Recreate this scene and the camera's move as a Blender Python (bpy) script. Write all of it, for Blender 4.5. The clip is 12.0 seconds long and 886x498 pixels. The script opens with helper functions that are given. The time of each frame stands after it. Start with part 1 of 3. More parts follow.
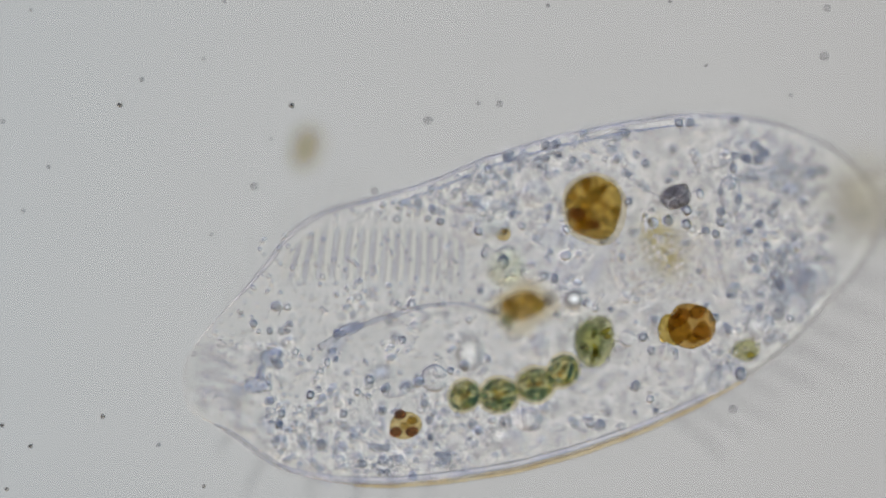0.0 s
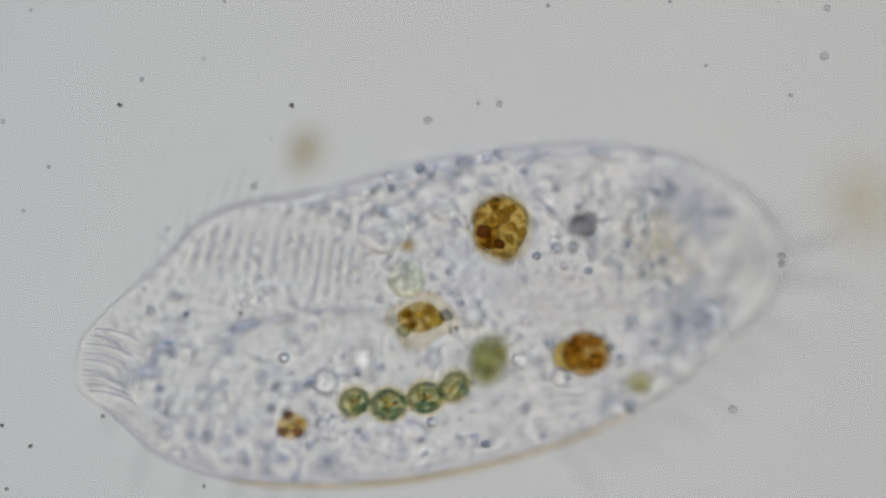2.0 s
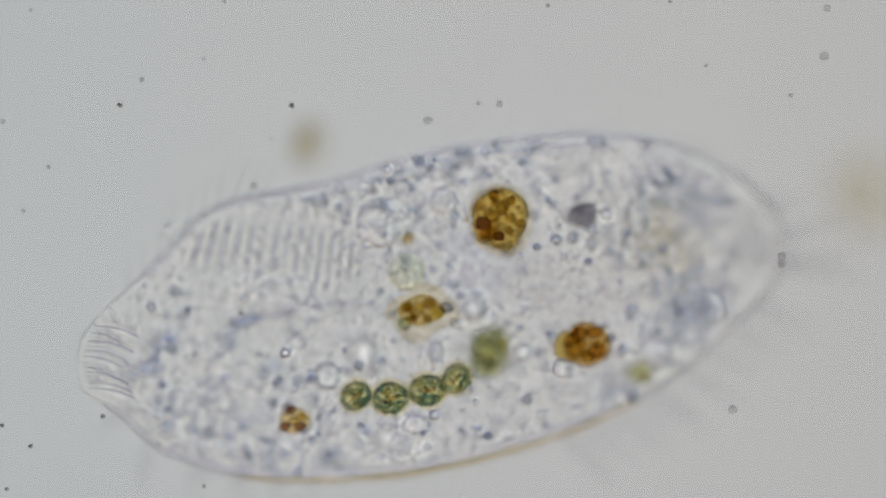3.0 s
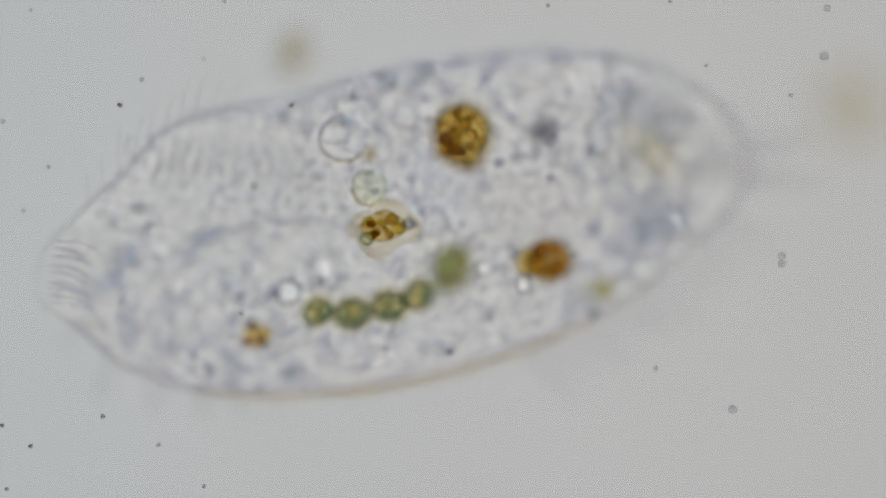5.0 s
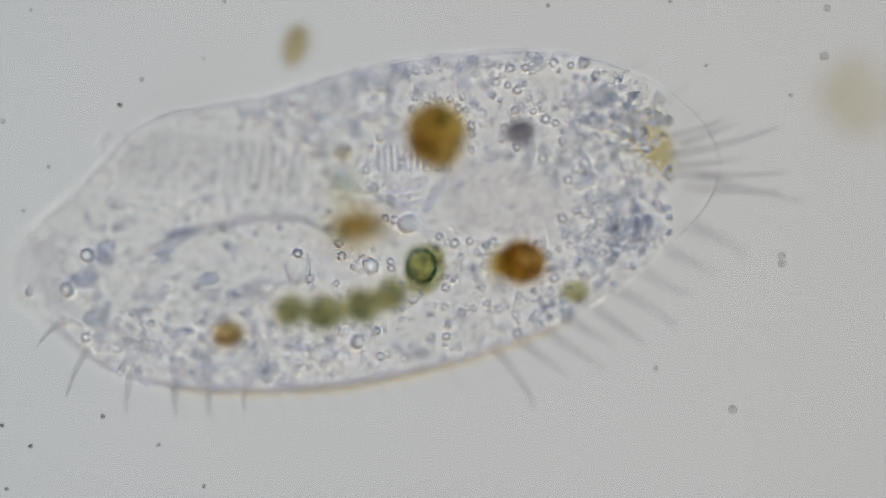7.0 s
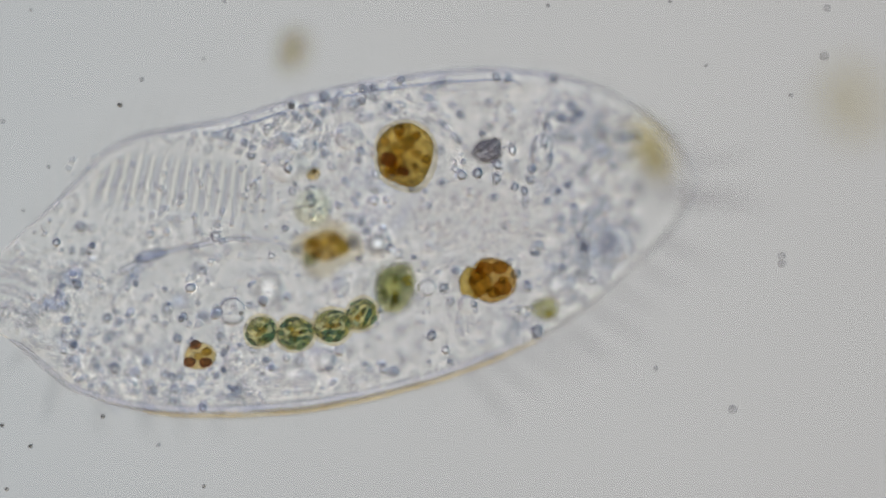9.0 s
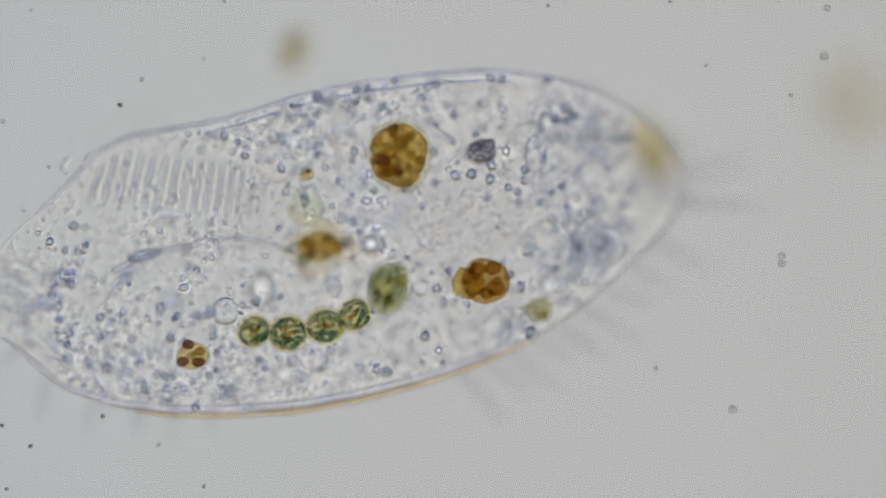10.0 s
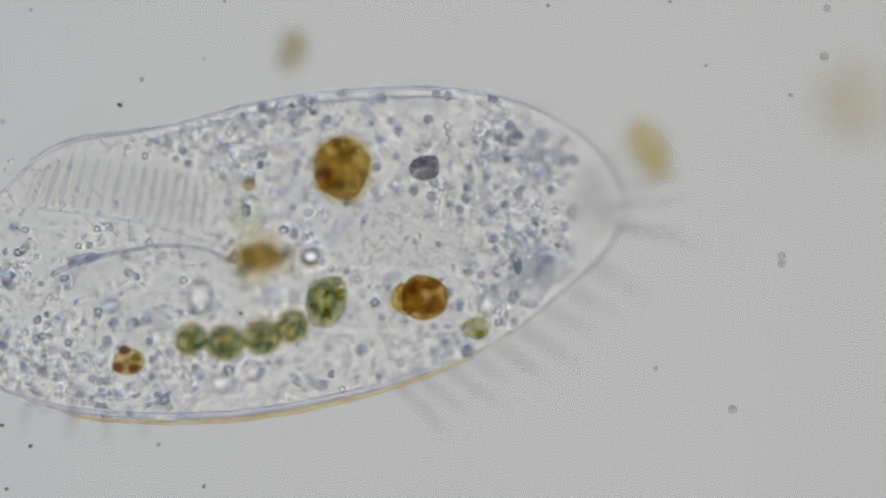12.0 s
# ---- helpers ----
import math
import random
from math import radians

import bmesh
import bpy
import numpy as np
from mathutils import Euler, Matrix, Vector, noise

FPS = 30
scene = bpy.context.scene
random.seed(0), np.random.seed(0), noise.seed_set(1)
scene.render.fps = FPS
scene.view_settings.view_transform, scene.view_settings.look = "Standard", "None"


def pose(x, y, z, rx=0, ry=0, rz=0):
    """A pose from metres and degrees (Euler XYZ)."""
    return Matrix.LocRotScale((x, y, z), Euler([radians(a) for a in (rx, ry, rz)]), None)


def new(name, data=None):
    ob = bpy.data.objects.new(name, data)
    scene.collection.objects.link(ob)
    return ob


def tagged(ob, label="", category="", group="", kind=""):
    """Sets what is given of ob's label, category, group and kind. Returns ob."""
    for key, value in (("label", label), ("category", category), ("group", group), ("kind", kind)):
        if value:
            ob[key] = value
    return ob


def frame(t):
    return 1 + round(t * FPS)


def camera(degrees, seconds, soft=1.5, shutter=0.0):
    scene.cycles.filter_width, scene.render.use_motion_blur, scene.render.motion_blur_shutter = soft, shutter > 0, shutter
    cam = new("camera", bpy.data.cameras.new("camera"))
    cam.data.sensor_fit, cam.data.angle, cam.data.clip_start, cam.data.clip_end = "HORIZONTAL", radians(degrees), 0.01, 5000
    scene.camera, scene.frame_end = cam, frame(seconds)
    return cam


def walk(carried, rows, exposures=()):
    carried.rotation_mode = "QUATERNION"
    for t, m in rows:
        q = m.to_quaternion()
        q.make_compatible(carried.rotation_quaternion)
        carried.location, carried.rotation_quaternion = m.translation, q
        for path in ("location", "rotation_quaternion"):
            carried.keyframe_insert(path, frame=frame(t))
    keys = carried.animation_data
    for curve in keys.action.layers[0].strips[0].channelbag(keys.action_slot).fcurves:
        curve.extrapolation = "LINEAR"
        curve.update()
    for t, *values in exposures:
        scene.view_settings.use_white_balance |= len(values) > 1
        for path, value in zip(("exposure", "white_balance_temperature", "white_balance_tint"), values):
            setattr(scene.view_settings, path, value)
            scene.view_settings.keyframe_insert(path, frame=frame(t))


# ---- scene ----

# A drop of pond water under a bright-field microscope, modelled large: 1 m stands for about 0.14 mm.
# z points up the optical axis; the plane of sharp focus is z = 0.
EYE = 22.4506
cam = camera(4.0, 12.0, soft=2.0)
cam.data.dof.use_dof = True
cam.data.dof.focus_distance = EYE
cam.data.dof.aperture_fstop = 0.058
walk(cam, [(0.0, pose(0, 0, EYE)), (12.0, pose(0, 0, EYE))])

# many thin clear layers lie over one another
scene.cycles.max_bounces = 40
scene.cycles.transmission_bounces = 40

# ---- light: the illuminator under the stage, and a dim room ----
world = bpy.data.worlds.new("room")
scene.world = world
world.use_nodes = True
world.node_tree.nodes["Background"].inputs["Color"].default_value = (0.82, 0.87, 1.0, 1)
world.node_tree.nodes["Background"].inputs["Strength"].default_value = 0.20


def nodes_of(name):
    m = bpy.data.materials.new(name)
    m.use_nodes = True
    nt = m.node_tree
    nt.nodes.clear()
    out = nt.nodes.new("ShaderNodeOutputMaterial")
    return m, nt, out


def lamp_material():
    """The condenser's bright disc, narrower than the cone that the objective takes in, a dark stop, and an outer ring
    added to brighten the cell.
    """
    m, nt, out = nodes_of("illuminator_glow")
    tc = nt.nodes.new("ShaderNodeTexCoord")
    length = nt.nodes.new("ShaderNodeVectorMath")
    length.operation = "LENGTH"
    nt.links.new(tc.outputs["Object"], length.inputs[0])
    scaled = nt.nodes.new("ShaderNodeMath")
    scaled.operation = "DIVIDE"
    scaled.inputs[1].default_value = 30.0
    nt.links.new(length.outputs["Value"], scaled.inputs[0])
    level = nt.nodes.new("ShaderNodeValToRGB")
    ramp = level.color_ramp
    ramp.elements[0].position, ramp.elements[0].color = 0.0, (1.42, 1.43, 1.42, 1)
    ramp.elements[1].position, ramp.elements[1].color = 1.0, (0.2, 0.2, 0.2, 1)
    # centre raised and ring from 0.51 added, to brighten grain cores and cytoplasm
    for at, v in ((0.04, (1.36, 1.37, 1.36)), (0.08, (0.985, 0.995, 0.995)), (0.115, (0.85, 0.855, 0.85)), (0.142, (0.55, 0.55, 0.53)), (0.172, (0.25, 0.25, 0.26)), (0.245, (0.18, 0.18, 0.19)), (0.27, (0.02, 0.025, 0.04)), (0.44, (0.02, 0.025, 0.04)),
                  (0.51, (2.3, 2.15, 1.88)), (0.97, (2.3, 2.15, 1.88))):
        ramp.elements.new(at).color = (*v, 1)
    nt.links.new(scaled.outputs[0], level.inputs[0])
    # glow added at the lamp's two sides tints the field: bluish left, warm right
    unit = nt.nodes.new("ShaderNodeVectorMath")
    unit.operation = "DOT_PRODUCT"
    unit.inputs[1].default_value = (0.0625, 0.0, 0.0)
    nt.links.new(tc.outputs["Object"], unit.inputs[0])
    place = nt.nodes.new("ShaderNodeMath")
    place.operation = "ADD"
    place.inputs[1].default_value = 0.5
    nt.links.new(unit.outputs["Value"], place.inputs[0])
    side_tint = nt.nodes.new("ShaderNodeValToRGB")
    side_tint.color_ramp.elements[0].position, side_tint.color_ramp.elements[0].color = 0.05, (0.0, 0.17, 0.27, 1)
    side_tint.color_ramp.elements[1].position, side_tint.color_ramp.elements[1].color = 0.95, (0.12, 0.06, 0.02, 1)
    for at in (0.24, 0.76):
        side_tint.color_ramp.elements.new(at).color = (0, 0, 0, 1)
    nt.links.new(place.outputs[0], side_tint.inputs[0])
    # warm and blue glow added beyond the stop, imitating the lens's colour fringes
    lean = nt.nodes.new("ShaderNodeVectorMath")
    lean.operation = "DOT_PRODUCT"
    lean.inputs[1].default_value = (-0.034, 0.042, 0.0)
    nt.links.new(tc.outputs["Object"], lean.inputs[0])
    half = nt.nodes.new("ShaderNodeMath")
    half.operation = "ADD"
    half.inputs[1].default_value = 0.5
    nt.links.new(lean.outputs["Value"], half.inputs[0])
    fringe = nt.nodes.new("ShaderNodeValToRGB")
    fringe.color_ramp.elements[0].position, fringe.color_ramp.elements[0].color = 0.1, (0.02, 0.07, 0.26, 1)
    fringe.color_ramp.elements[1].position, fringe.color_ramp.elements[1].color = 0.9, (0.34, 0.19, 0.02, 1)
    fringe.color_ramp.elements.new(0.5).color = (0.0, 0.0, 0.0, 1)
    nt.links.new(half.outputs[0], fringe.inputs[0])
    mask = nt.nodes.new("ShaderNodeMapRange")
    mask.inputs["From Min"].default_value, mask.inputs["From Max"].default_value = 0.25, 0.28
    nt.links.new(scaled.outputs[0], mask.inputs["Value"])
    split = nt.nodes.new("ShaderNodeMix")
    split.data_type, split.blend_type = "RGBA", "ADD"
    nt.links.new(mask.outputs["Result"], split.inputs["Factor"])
    nt.links.new(side_tint.outputs["Color"], split.inputs["A"])
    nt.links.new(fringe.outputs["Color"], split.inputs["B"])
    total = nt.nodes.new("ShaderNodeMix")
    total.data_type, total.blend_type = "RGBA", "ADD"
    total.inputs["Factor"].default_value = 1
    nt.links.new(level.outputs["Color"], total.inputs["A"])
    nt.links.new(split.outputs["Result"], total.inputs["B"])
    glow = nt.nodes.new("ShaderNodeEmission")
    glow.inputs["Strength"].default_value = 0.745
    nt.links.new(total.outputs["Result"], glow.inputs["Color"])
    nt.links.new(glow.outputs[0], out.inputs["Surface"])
    return m


# ---- materials ----
def clear(name, low, high, ior, grain=60.0, fine=180.0, spread=0.0, relief=0.0, depth=0.004, rough=0.0, contrast=(0.35, 0.65)):
    """A see-through living or mineral matter: its tint goes from low to high in two scales of grain."""
    m, nt, out = nodes_of(name)
    p = nt.nodes.new("ShaderNodeBsdfPrincipled")
    p.inputs["Transmission Weight"].default_value = 1
    p.inputs["IOR"].default_value = ior
    p.inputs["Roughness"].default_value = rough
    nt.links.new(p.outputs[0], out.inputs["Surface"])
    tc = nt.nodes.new("ShaderNodeTexCoord")
    n1 = nt.nodes.new("ShaderNodeTexNoise")
    n1.inputs["Scale"].default_value, n1.inputs["Detail"].default_value = grain, 3
    n2 = nt.nodes.new("ShaderNodeTexNoise")
    n2.inputs["Scale"].default_value, n2.inputs["Detail"].default_value = fine, 2
    info = nt.nodes.new("ShaderNodeObjectInfo")
    shift = nt.nodes.new("ShaderNodeVectorMath")
    shift.operation = "ADD"
    nt.links.new(tc.outputs["Object"], shift.inputs[0])
    nt.links.new(info.outputs["Random"], shift.inputs[1])
    for n in (n1, n2):
        nt.links.new(shift.outputs[0], n.inputs["Vector"])
    both = nt.nodes.new("ShaderNodeMath")
    both.operation = "MULTIPLY_ADD"
    both.inputs[1].default_value = 0.4
    part_ = nt.nodes.new("ShaderNodeMath")
    part_.operation = "MULTIPLY"
    part_.inputs[1].default_value = 0.6
    nt.links.new(n1.outputs["Fac"], part_.inputs[0])
    nt.links.new(n2.outputs["Fac"], both.inputs[0])
    nt.links.new(part_.outputs[0], both.inputs[2])
    rng = nt.nodes.new("ShaderNodeMapRange")
    rng.inputs["From Min"].default_value, rng.inputs["From Max"].default_value = contrast
    nt.links.new(both.outputs[0], rng.inputs["Value"])
    mix = nt.nodes.new("ShaderNodeMix")
    mix.data_type = "RGBA"
    mix.inputs["A"].default_value = (*low, 1)
    mix.inputs["B"].default_value = (*high, 1)
    nt.links.new(rng.outputs["Result"], mix.inputs["Factor"])
    colour = mix.outputs["Result"]
    if spread:
        hsv = nt.nodes.new("ShaderNodeHueSaturation")
        val = nt.nodes.new("ShaderNodeMapRange")
        val.inputs["To Min"].default_value, val.inputs["To Max"].default_value = 1 - spread, 1
        nt.links.new(info.outputs["Random"], val.inputs["Value"])
        nt.links.new(val.outputs["Result"], hsv.inputs["Value"])
        nt.links.new(colour, hsv.inputs["Color"])
        colour = hsv.outputs["Color"]
    nt.links.new(colour, p.inputs["Base Color"])
    if relief:
        bump = nt.nodes.new("ShaderNodeBump")
        bump.inputs["Strength"].default_value = relief
        bump.inputs["Distance"].default_value = depth
        nt.links.new(both.outputs[0], bump.inputs["Height"])
        nt.links.new(bump.outputs[0], p.inputs["Normal"])
    return m


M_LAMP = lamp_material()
M_GLASS = clear("slide_glass", (0.985, 0.985, 0.985), (1, 1, 1), 1.02, 2, 6)
M_BODY = clear("upper_pellicle", (0.94, 0.935, 0.925), (1.0, 1.0, 0.995), 1.016, 80, 190, relief=1.0, depth=0.003, contrast=(0.40, 0.52))
M_UNDER = clear("lower_pellicle", (0.93, 0.915, 0.90), (1.0, 1.0, 0.99), 1.018, 60, 150, relief=1.0, depth=0.012, contrast=(0.38, 0.52))
M_GRAN = clear("granule_matter", (0.84, 0.88, 0.99), (1.0, 1.0, 0.99), 1.15, 60, 160, spread=0.12)
M_DARKGRAN = clear("dense_granule_matter", (0.54, 0.59, 0.71), (0.86, 0.885, 0.94), 1.17, 60, 160, spread=0.2)
M_BEAD = clear("clear_bead_matter", (0.86, 0.90, 0.98), (1.0, 1.0, 0.99), 1.15, 60, 160, spread=0.1)
M_VENTRAL = clear("navy_bead_matter", (0.80, 0.83, 0.91), (1.0, 1.0, 1.0), 1.165, 60, 160, spread=0.1)
M_FINE = clear("fine_grain_matter", (0.91, 0.91, 0.95), (1.0, 0.995, 0.98), 1.13, 60, 160)
# tint of the warm halos added round the algae
M_HAZE = clear("alga_halo", (0.86, 0.79, 0.58), (0.96, 0.92, 0.80), 1.003, 30, 90)
# tint of the tan halo and haze added round food
M_TAN = clear("tan_halo_tint", (0.80, 0.73, 0.58), (0.95, 0.91, 0.80), 1.001, 30, 90)
M_VAC = clear("vacuole_fluid", (0.93, 0.94, 0.965), (1, 1, 1), 1.055, 30, 90)
M_HAIR = clear("cilium_matter", (0.93, 0.925, 0.92), (0.985, 0.98, 0.975), 1.005, 20, 80)
M_STRAW = clear("straw_debris", (0.55, 0.46, 0.20), (0.86, 0.78, 0.50), 1.002, 14, 50)
M_SAP = clear("yellow_green_sap", (0.82, 0.85, 0.70), (0.97, 0.975, 0.88), 1.08, 40, 110)
M_CILIA = clear("cilia_matter", (0.72, 0.71, 0.73), (0.87, 0.86, 0.86), 1.007, 20, 80)
M_RIDGE = clear("membranelle_matter", (0.88, 0.88, 0.90), (0.97, 0.97, 0.96), 1.05, 30, 90)
M_BAND = clear("dark_band_matter", (0.76, 0.77, 0.83), (0.92, 0.92, 0.94), 1.01, 30, 90)
M_COMB = clear("comb_matter", (0.95, 0.94, 0.92), (1.0, 0.99, 0.97), 1.05, 30, 90)
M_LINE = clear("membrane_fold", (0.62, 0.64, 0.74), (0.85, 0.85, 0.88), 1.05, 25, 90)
# these two tints paint the amber and blue colour fringes of the margin
M_FRINGE = clear("amber_fringe_tint", (0.84, 0.70, 0.44), (0.95, 0.86, 0.64), 1.01, 15, 60)
M_RIM = clear("pellicle_rim_fringe", (0.74, 0.77, 0.92), (0.92, 0.92, 0.96), 1.06, 15, 60)
M_NUC = clear("nucleus_matter", (0.90, 0.90, 0.915), (0.995, 0.99, 0.98), 1.006, 100, 230, relief=1.0, depth=0.009)
M_SLATE = clear("cirrus_base_matter", (0.52, 0.57, 0.74), (0.84, 0.87, 0.95), 1.05, 50, 120)
M_BROWN = clear("brown_food", (0.32, 0.20, 0.03), (0.95, 0.73, 0.26), 1.03, 52, 130, relief=1.0, depth=0.014, contrast=(0.42, 0.57))
M_AMBER = clear("amber_food", (0.64, 0.48, 0.20), (0.96, 0.83, 0.50), 1.02, 65, 140, relief=1.0, depth=0.02)
M_GOLD = clear("golden_grain", (0.55, 0.42, 0.15), (0.92, 0.80, 0.46), 1.05, 65, 140, relief=1.0, depth=0.008)
M_OCHRE = clear("ochre_grain", (0.40, 0.28, 0.06), (0.82, 0.63, 0.22), 1.025, 65, 140, relief=1.0, depth=0.008)
M_RED = clear("red_brown_food", (0.34, 0.20, 0.06), (0.82, 0.56, 0.20), 1.02, 60, 130, relief=1.0, depth=0.020)
M_YELLOW = clear("yellow_green_food", (0.60, 0.50, 0.09), (0.92, 0.82, 0.32), 1.04, 40, 110)
M_DARK = clear("dark_food", (0.20, 0.09, 0.07), (0.46, 0.26, 0.18), 1.10, 60, 140)
M_GREEN = clear("green_alga", (0.42, 0.52, 0.44), (0.84, 0.79, 0.48), 1.06, 66, 140, relief=1.0, depth=0.008, contrast=(0.42, 0.56))
M_TEAL = clear("dark_chloroplast", (0.15, 0.36, 0.42), (0.48, 0.60, 0.52), 1.06, 66, 140, relief=1.0, depth=0.006, contrast=(0.42, 0.58))
M_OLIVE = clear("olive_alga", (0.40, 0.41, 0.24), (0.72, 0.70, 0.42), 1.012, 50, 110, relief=1.0, depth=0.03)
M_GREY = clear("grey_food", (0.32, 0.32, 0.38), (0.82, 0.80, 0.81), 1.05, 90, 190, relief=1.0, depth=0.03, contrast=(0.42, 0.58))
M_DEBRIS = clear("brown_debris", (0.36, 0.30, 0.15), (0.70, 0.62, 0.40), 1.002, 14, 50)
M_PALE = clear("pale_debris", (0.78, 0.73, 0.58), (0.92, 0.89, 0.78), 1.002, 14, 50)
M_DUST = clear("dust_grain", (0.16, 0.16, 0.17), (0.5, 0.5, 0.5), 1.3, 100, 200)
M_FAINT = clear("faint_dust", (0.68, 0.68, 0.69), (0.88, 0.88, 0.88), 1.03, 60, 200)


# ---- mesh helpers ----
def L(x, y, z=0.0):
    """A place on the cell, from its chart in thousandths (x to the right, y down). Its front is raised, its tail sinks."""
    q = (x - 48) / 1242
    lift = 0.045 * max(0.0, (0.25 - q) / 0.25) ** 1.5 - 0.03 * max(0.0, min(q, 1.0)) ** 4 - 0.035 * max(0.0, min(q, 1.0)) ** 14
    return Vector(((x - 784) / 1000, (441 - y) / 1000, z + lift))


def flat_chart(x, y, z=0.0):
    """The same chart without the cell's bend: for what lies outside the cell."""
    return Vector(((x - 784) / 1000, (441 - y) / 1000, z))


def mesh_from(name, bm, material, smooth=True):
    bmesh.ops.recalc_face_normals(bm, faces=bm.faces)
    me = bpy.data.meshes.new(name)
    bm.to_mesh(me)
    bm.free()
    me.materials.append(material)
    if smooth:
        me.polygons.foreach_set("use_smooth", [True] * len(me.polygons))
    return me


def part(name, bm, material, parent, label=""):
    me = bm if isinstance(bm, bpy.types.Mesh) else mesh_from(name, bm, material)
    ob = new(name, me)
    ob.parent = parent
    if label:
        tagged(ob, label)
    return ob


def empty(name, label, category, group="", kind=""):
    ob = new(name)
    ob.empty_display_size = 0.05
    return tagged(ob, label, category, group, kind)


def lump(radii, at=(0, 0, 0), bumps=0.0, size=20.0, detail=3, turn=0.0):
    """A rounded, slightly uneven body."""
    bm = bmesh.new()
    bmesh.ops.create_icosphere(bm, subdivisions=detail, radius=1)
    spin = Matrix.Rotation(turn, 3, "Z")
    for v in bm.verts:
        c = Vector((v.co.x * radii[0], v.co.y * radii[1], v.co.z * radii[2]))
        if bumps:
            c *= 1 + bumps * noise.noise(c * size + Vector(at) * 7)
        v.co = spin @ c + Vector(at)
    return bm


def tube(points, radii, sides=8, flat=1.0):
    """A closed strand along points, with a radius at each."""
    bm = bmesh.new()
    rings = []
    for i, p in enumerate(points):
        a, b = points[max(i - 1, 0)], points[min(i + 1, len(points) - 1)]
        t = (b - a).normalized()
        side = t.cross(Vector((0, 0, 1)))
        side = side.normalized() if side.length > 1e-6 else Vector((1, 0, 0))
        up = side.cross(t)
        rings.append([bm.verts.new(p + radii[i] * (math.cos(q) * side + flat * math.sin(q) * up))
                      for q in (2 * math.pi * k / sides for k in range(sides))])
    for r, s in zip(rings, rings[1:]):
        for k in range(sides):
            bm.faces.new((r[k], r[(k + 1) % sides], s[(k + 1) % sides], s[k]))
    bm.faces.new(rings[0])
    bm.faces.new(rings[-1])
    return bm


def arc(points, steps=24):
    """A smooth line through a few points."""
    out = []
    n = len(points)
    for i in range(n - 1):
        p0, p1, p2, p3 = points[max(i - 1, 0)], points[i], points[i + 1], points[min(i + 2, n - 1)]
        m = max(2, steps // (n - 1))
        for k in range(m):
            t = k / m
            out.append(0.5 * (2 * p1 + (p2 - p0) * t + (2 * p0 - 5 * p1 + 4 * p2 - p3) * t * t
                              + (3 * p1 - p0 - 3 * p2 + p3) * t ** 3))
    out.append(points[-1].copy())
    return out


def strand(points, r0, r1, steps=16, sides=8, flat=1.0):
    line = arc(points, steps)
    n = len(line) - 1
    return tube(line, [r0 + (r1 - r0) * (i / n) for i in range(n + 1)], sides, flat)


def ridge(points, widths):
    """A low strip with a roof-shaped upper side along points."""
    bm = bmesh.new()
    rows = []
    for i, p in enumerate(points):
        a, b = points[max(i - 1, 0)], points[min(i + 1, len(points) - 1)]
        t = (b - a).normalized()
        side = t.cross(Vector((0, 0, 1))).normalized()
        w = widths[i]
        rows.append([bm.verts.new(p - w * side), bm.verts.new(p + Vector((0, 0, w * 0.55))), bm.verts.new(p + w * side)])
    for r, q in zip(rows, rows[1:]):
        for k in range(3):
            bm.faces.new((r[k], r[(k + 1) % 3], q[(k + 1) % 3], q[k]))
    bm.faces.new(rows[0])
    bm.faces.new(rows[-1])
    return bm


def ridge_part(name, points, width, mat, parent):
    ob = part(name, mesh_from(name, ridge(points, taper(len(points), width)), mat, False), mat, parent)
    return ob


def taper(n, r, tip=0.3):
    return [r * (tip + (1 - tip) * math.sin(math.pi * i / (n - 1)) ** 0.5) for i in range(n)]


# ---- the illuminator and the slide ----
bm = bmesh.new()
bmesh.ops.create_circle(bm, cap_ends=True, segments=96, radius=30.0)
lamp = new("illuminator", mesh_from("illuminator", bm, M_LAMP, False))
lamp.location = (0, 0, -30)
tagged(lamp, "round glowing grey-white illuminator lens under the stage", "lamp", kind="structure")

bm = bmesh.new()
bmesh.ops.create_cube(bm, size=1)
bmesh.ops.scale(bm, vec=(5.0, 3.4, 0.1), verts=bm.verts)
bmesh.ops.bevel(bm, geom=bm.edges[:], offset=0.01, segments=2, affect="EDGES")
bmesh.ops.translate(bm, vec=(0, 0, -0.28), verts=bm.verts)
slide = new("ground", mesh_from("ground", bm, M_GLASS, False))
tagged(slide, "clear glass microscope slide under the water drop", "glass slide", kind="structure")

# ---- the ciliate ----
ciliate = empty("ciliate", "transparent oval ciliate full of granules, algae and brown food", "ciliate")

OUTLINE = ((48, 472, 510), (56, 436, 534), (90, 395, 556), (125, 362, 578), (165, 328, 615), (210, 285, 650), (260, 228, 668),
           (320, 198, 682), (400, 184, 690), (500, 165, 690), (620, 126, 682), (740, 101, 660), (860, 87, 628),
           (960, 82, 592), (1060, 92, 546), (1130, 112, 500), (1200, 146, 436), (1242, 178, 398), (1272, 212, 362), (1292, 248, 326), (1298, 270, 304))
OX, OT, OB = (np.array(c, float) for c in zip(*OUTLINE))


def edges(x):
    """The cell's upper and lower margin at x on its chart."""
    w = 14.0
    xs = np.clip(np.array([x - w, x, x + w]), OX[0], OX[-1])
    if x < 90 or x > 1245:
        return float(np.interp(x, OX, OT)), float(np.interp(x, OX, OB))
    return float(np.interp(xs, OX, OT).mean()), float(np.interp(xs, OX, OB).mean())


def thick(x):
    q = (x - 48) / 1242
    return min(1.0, 0.12 + 1.9 * q) * min(1.0, 0.3 + 3.2 * (1 - q))


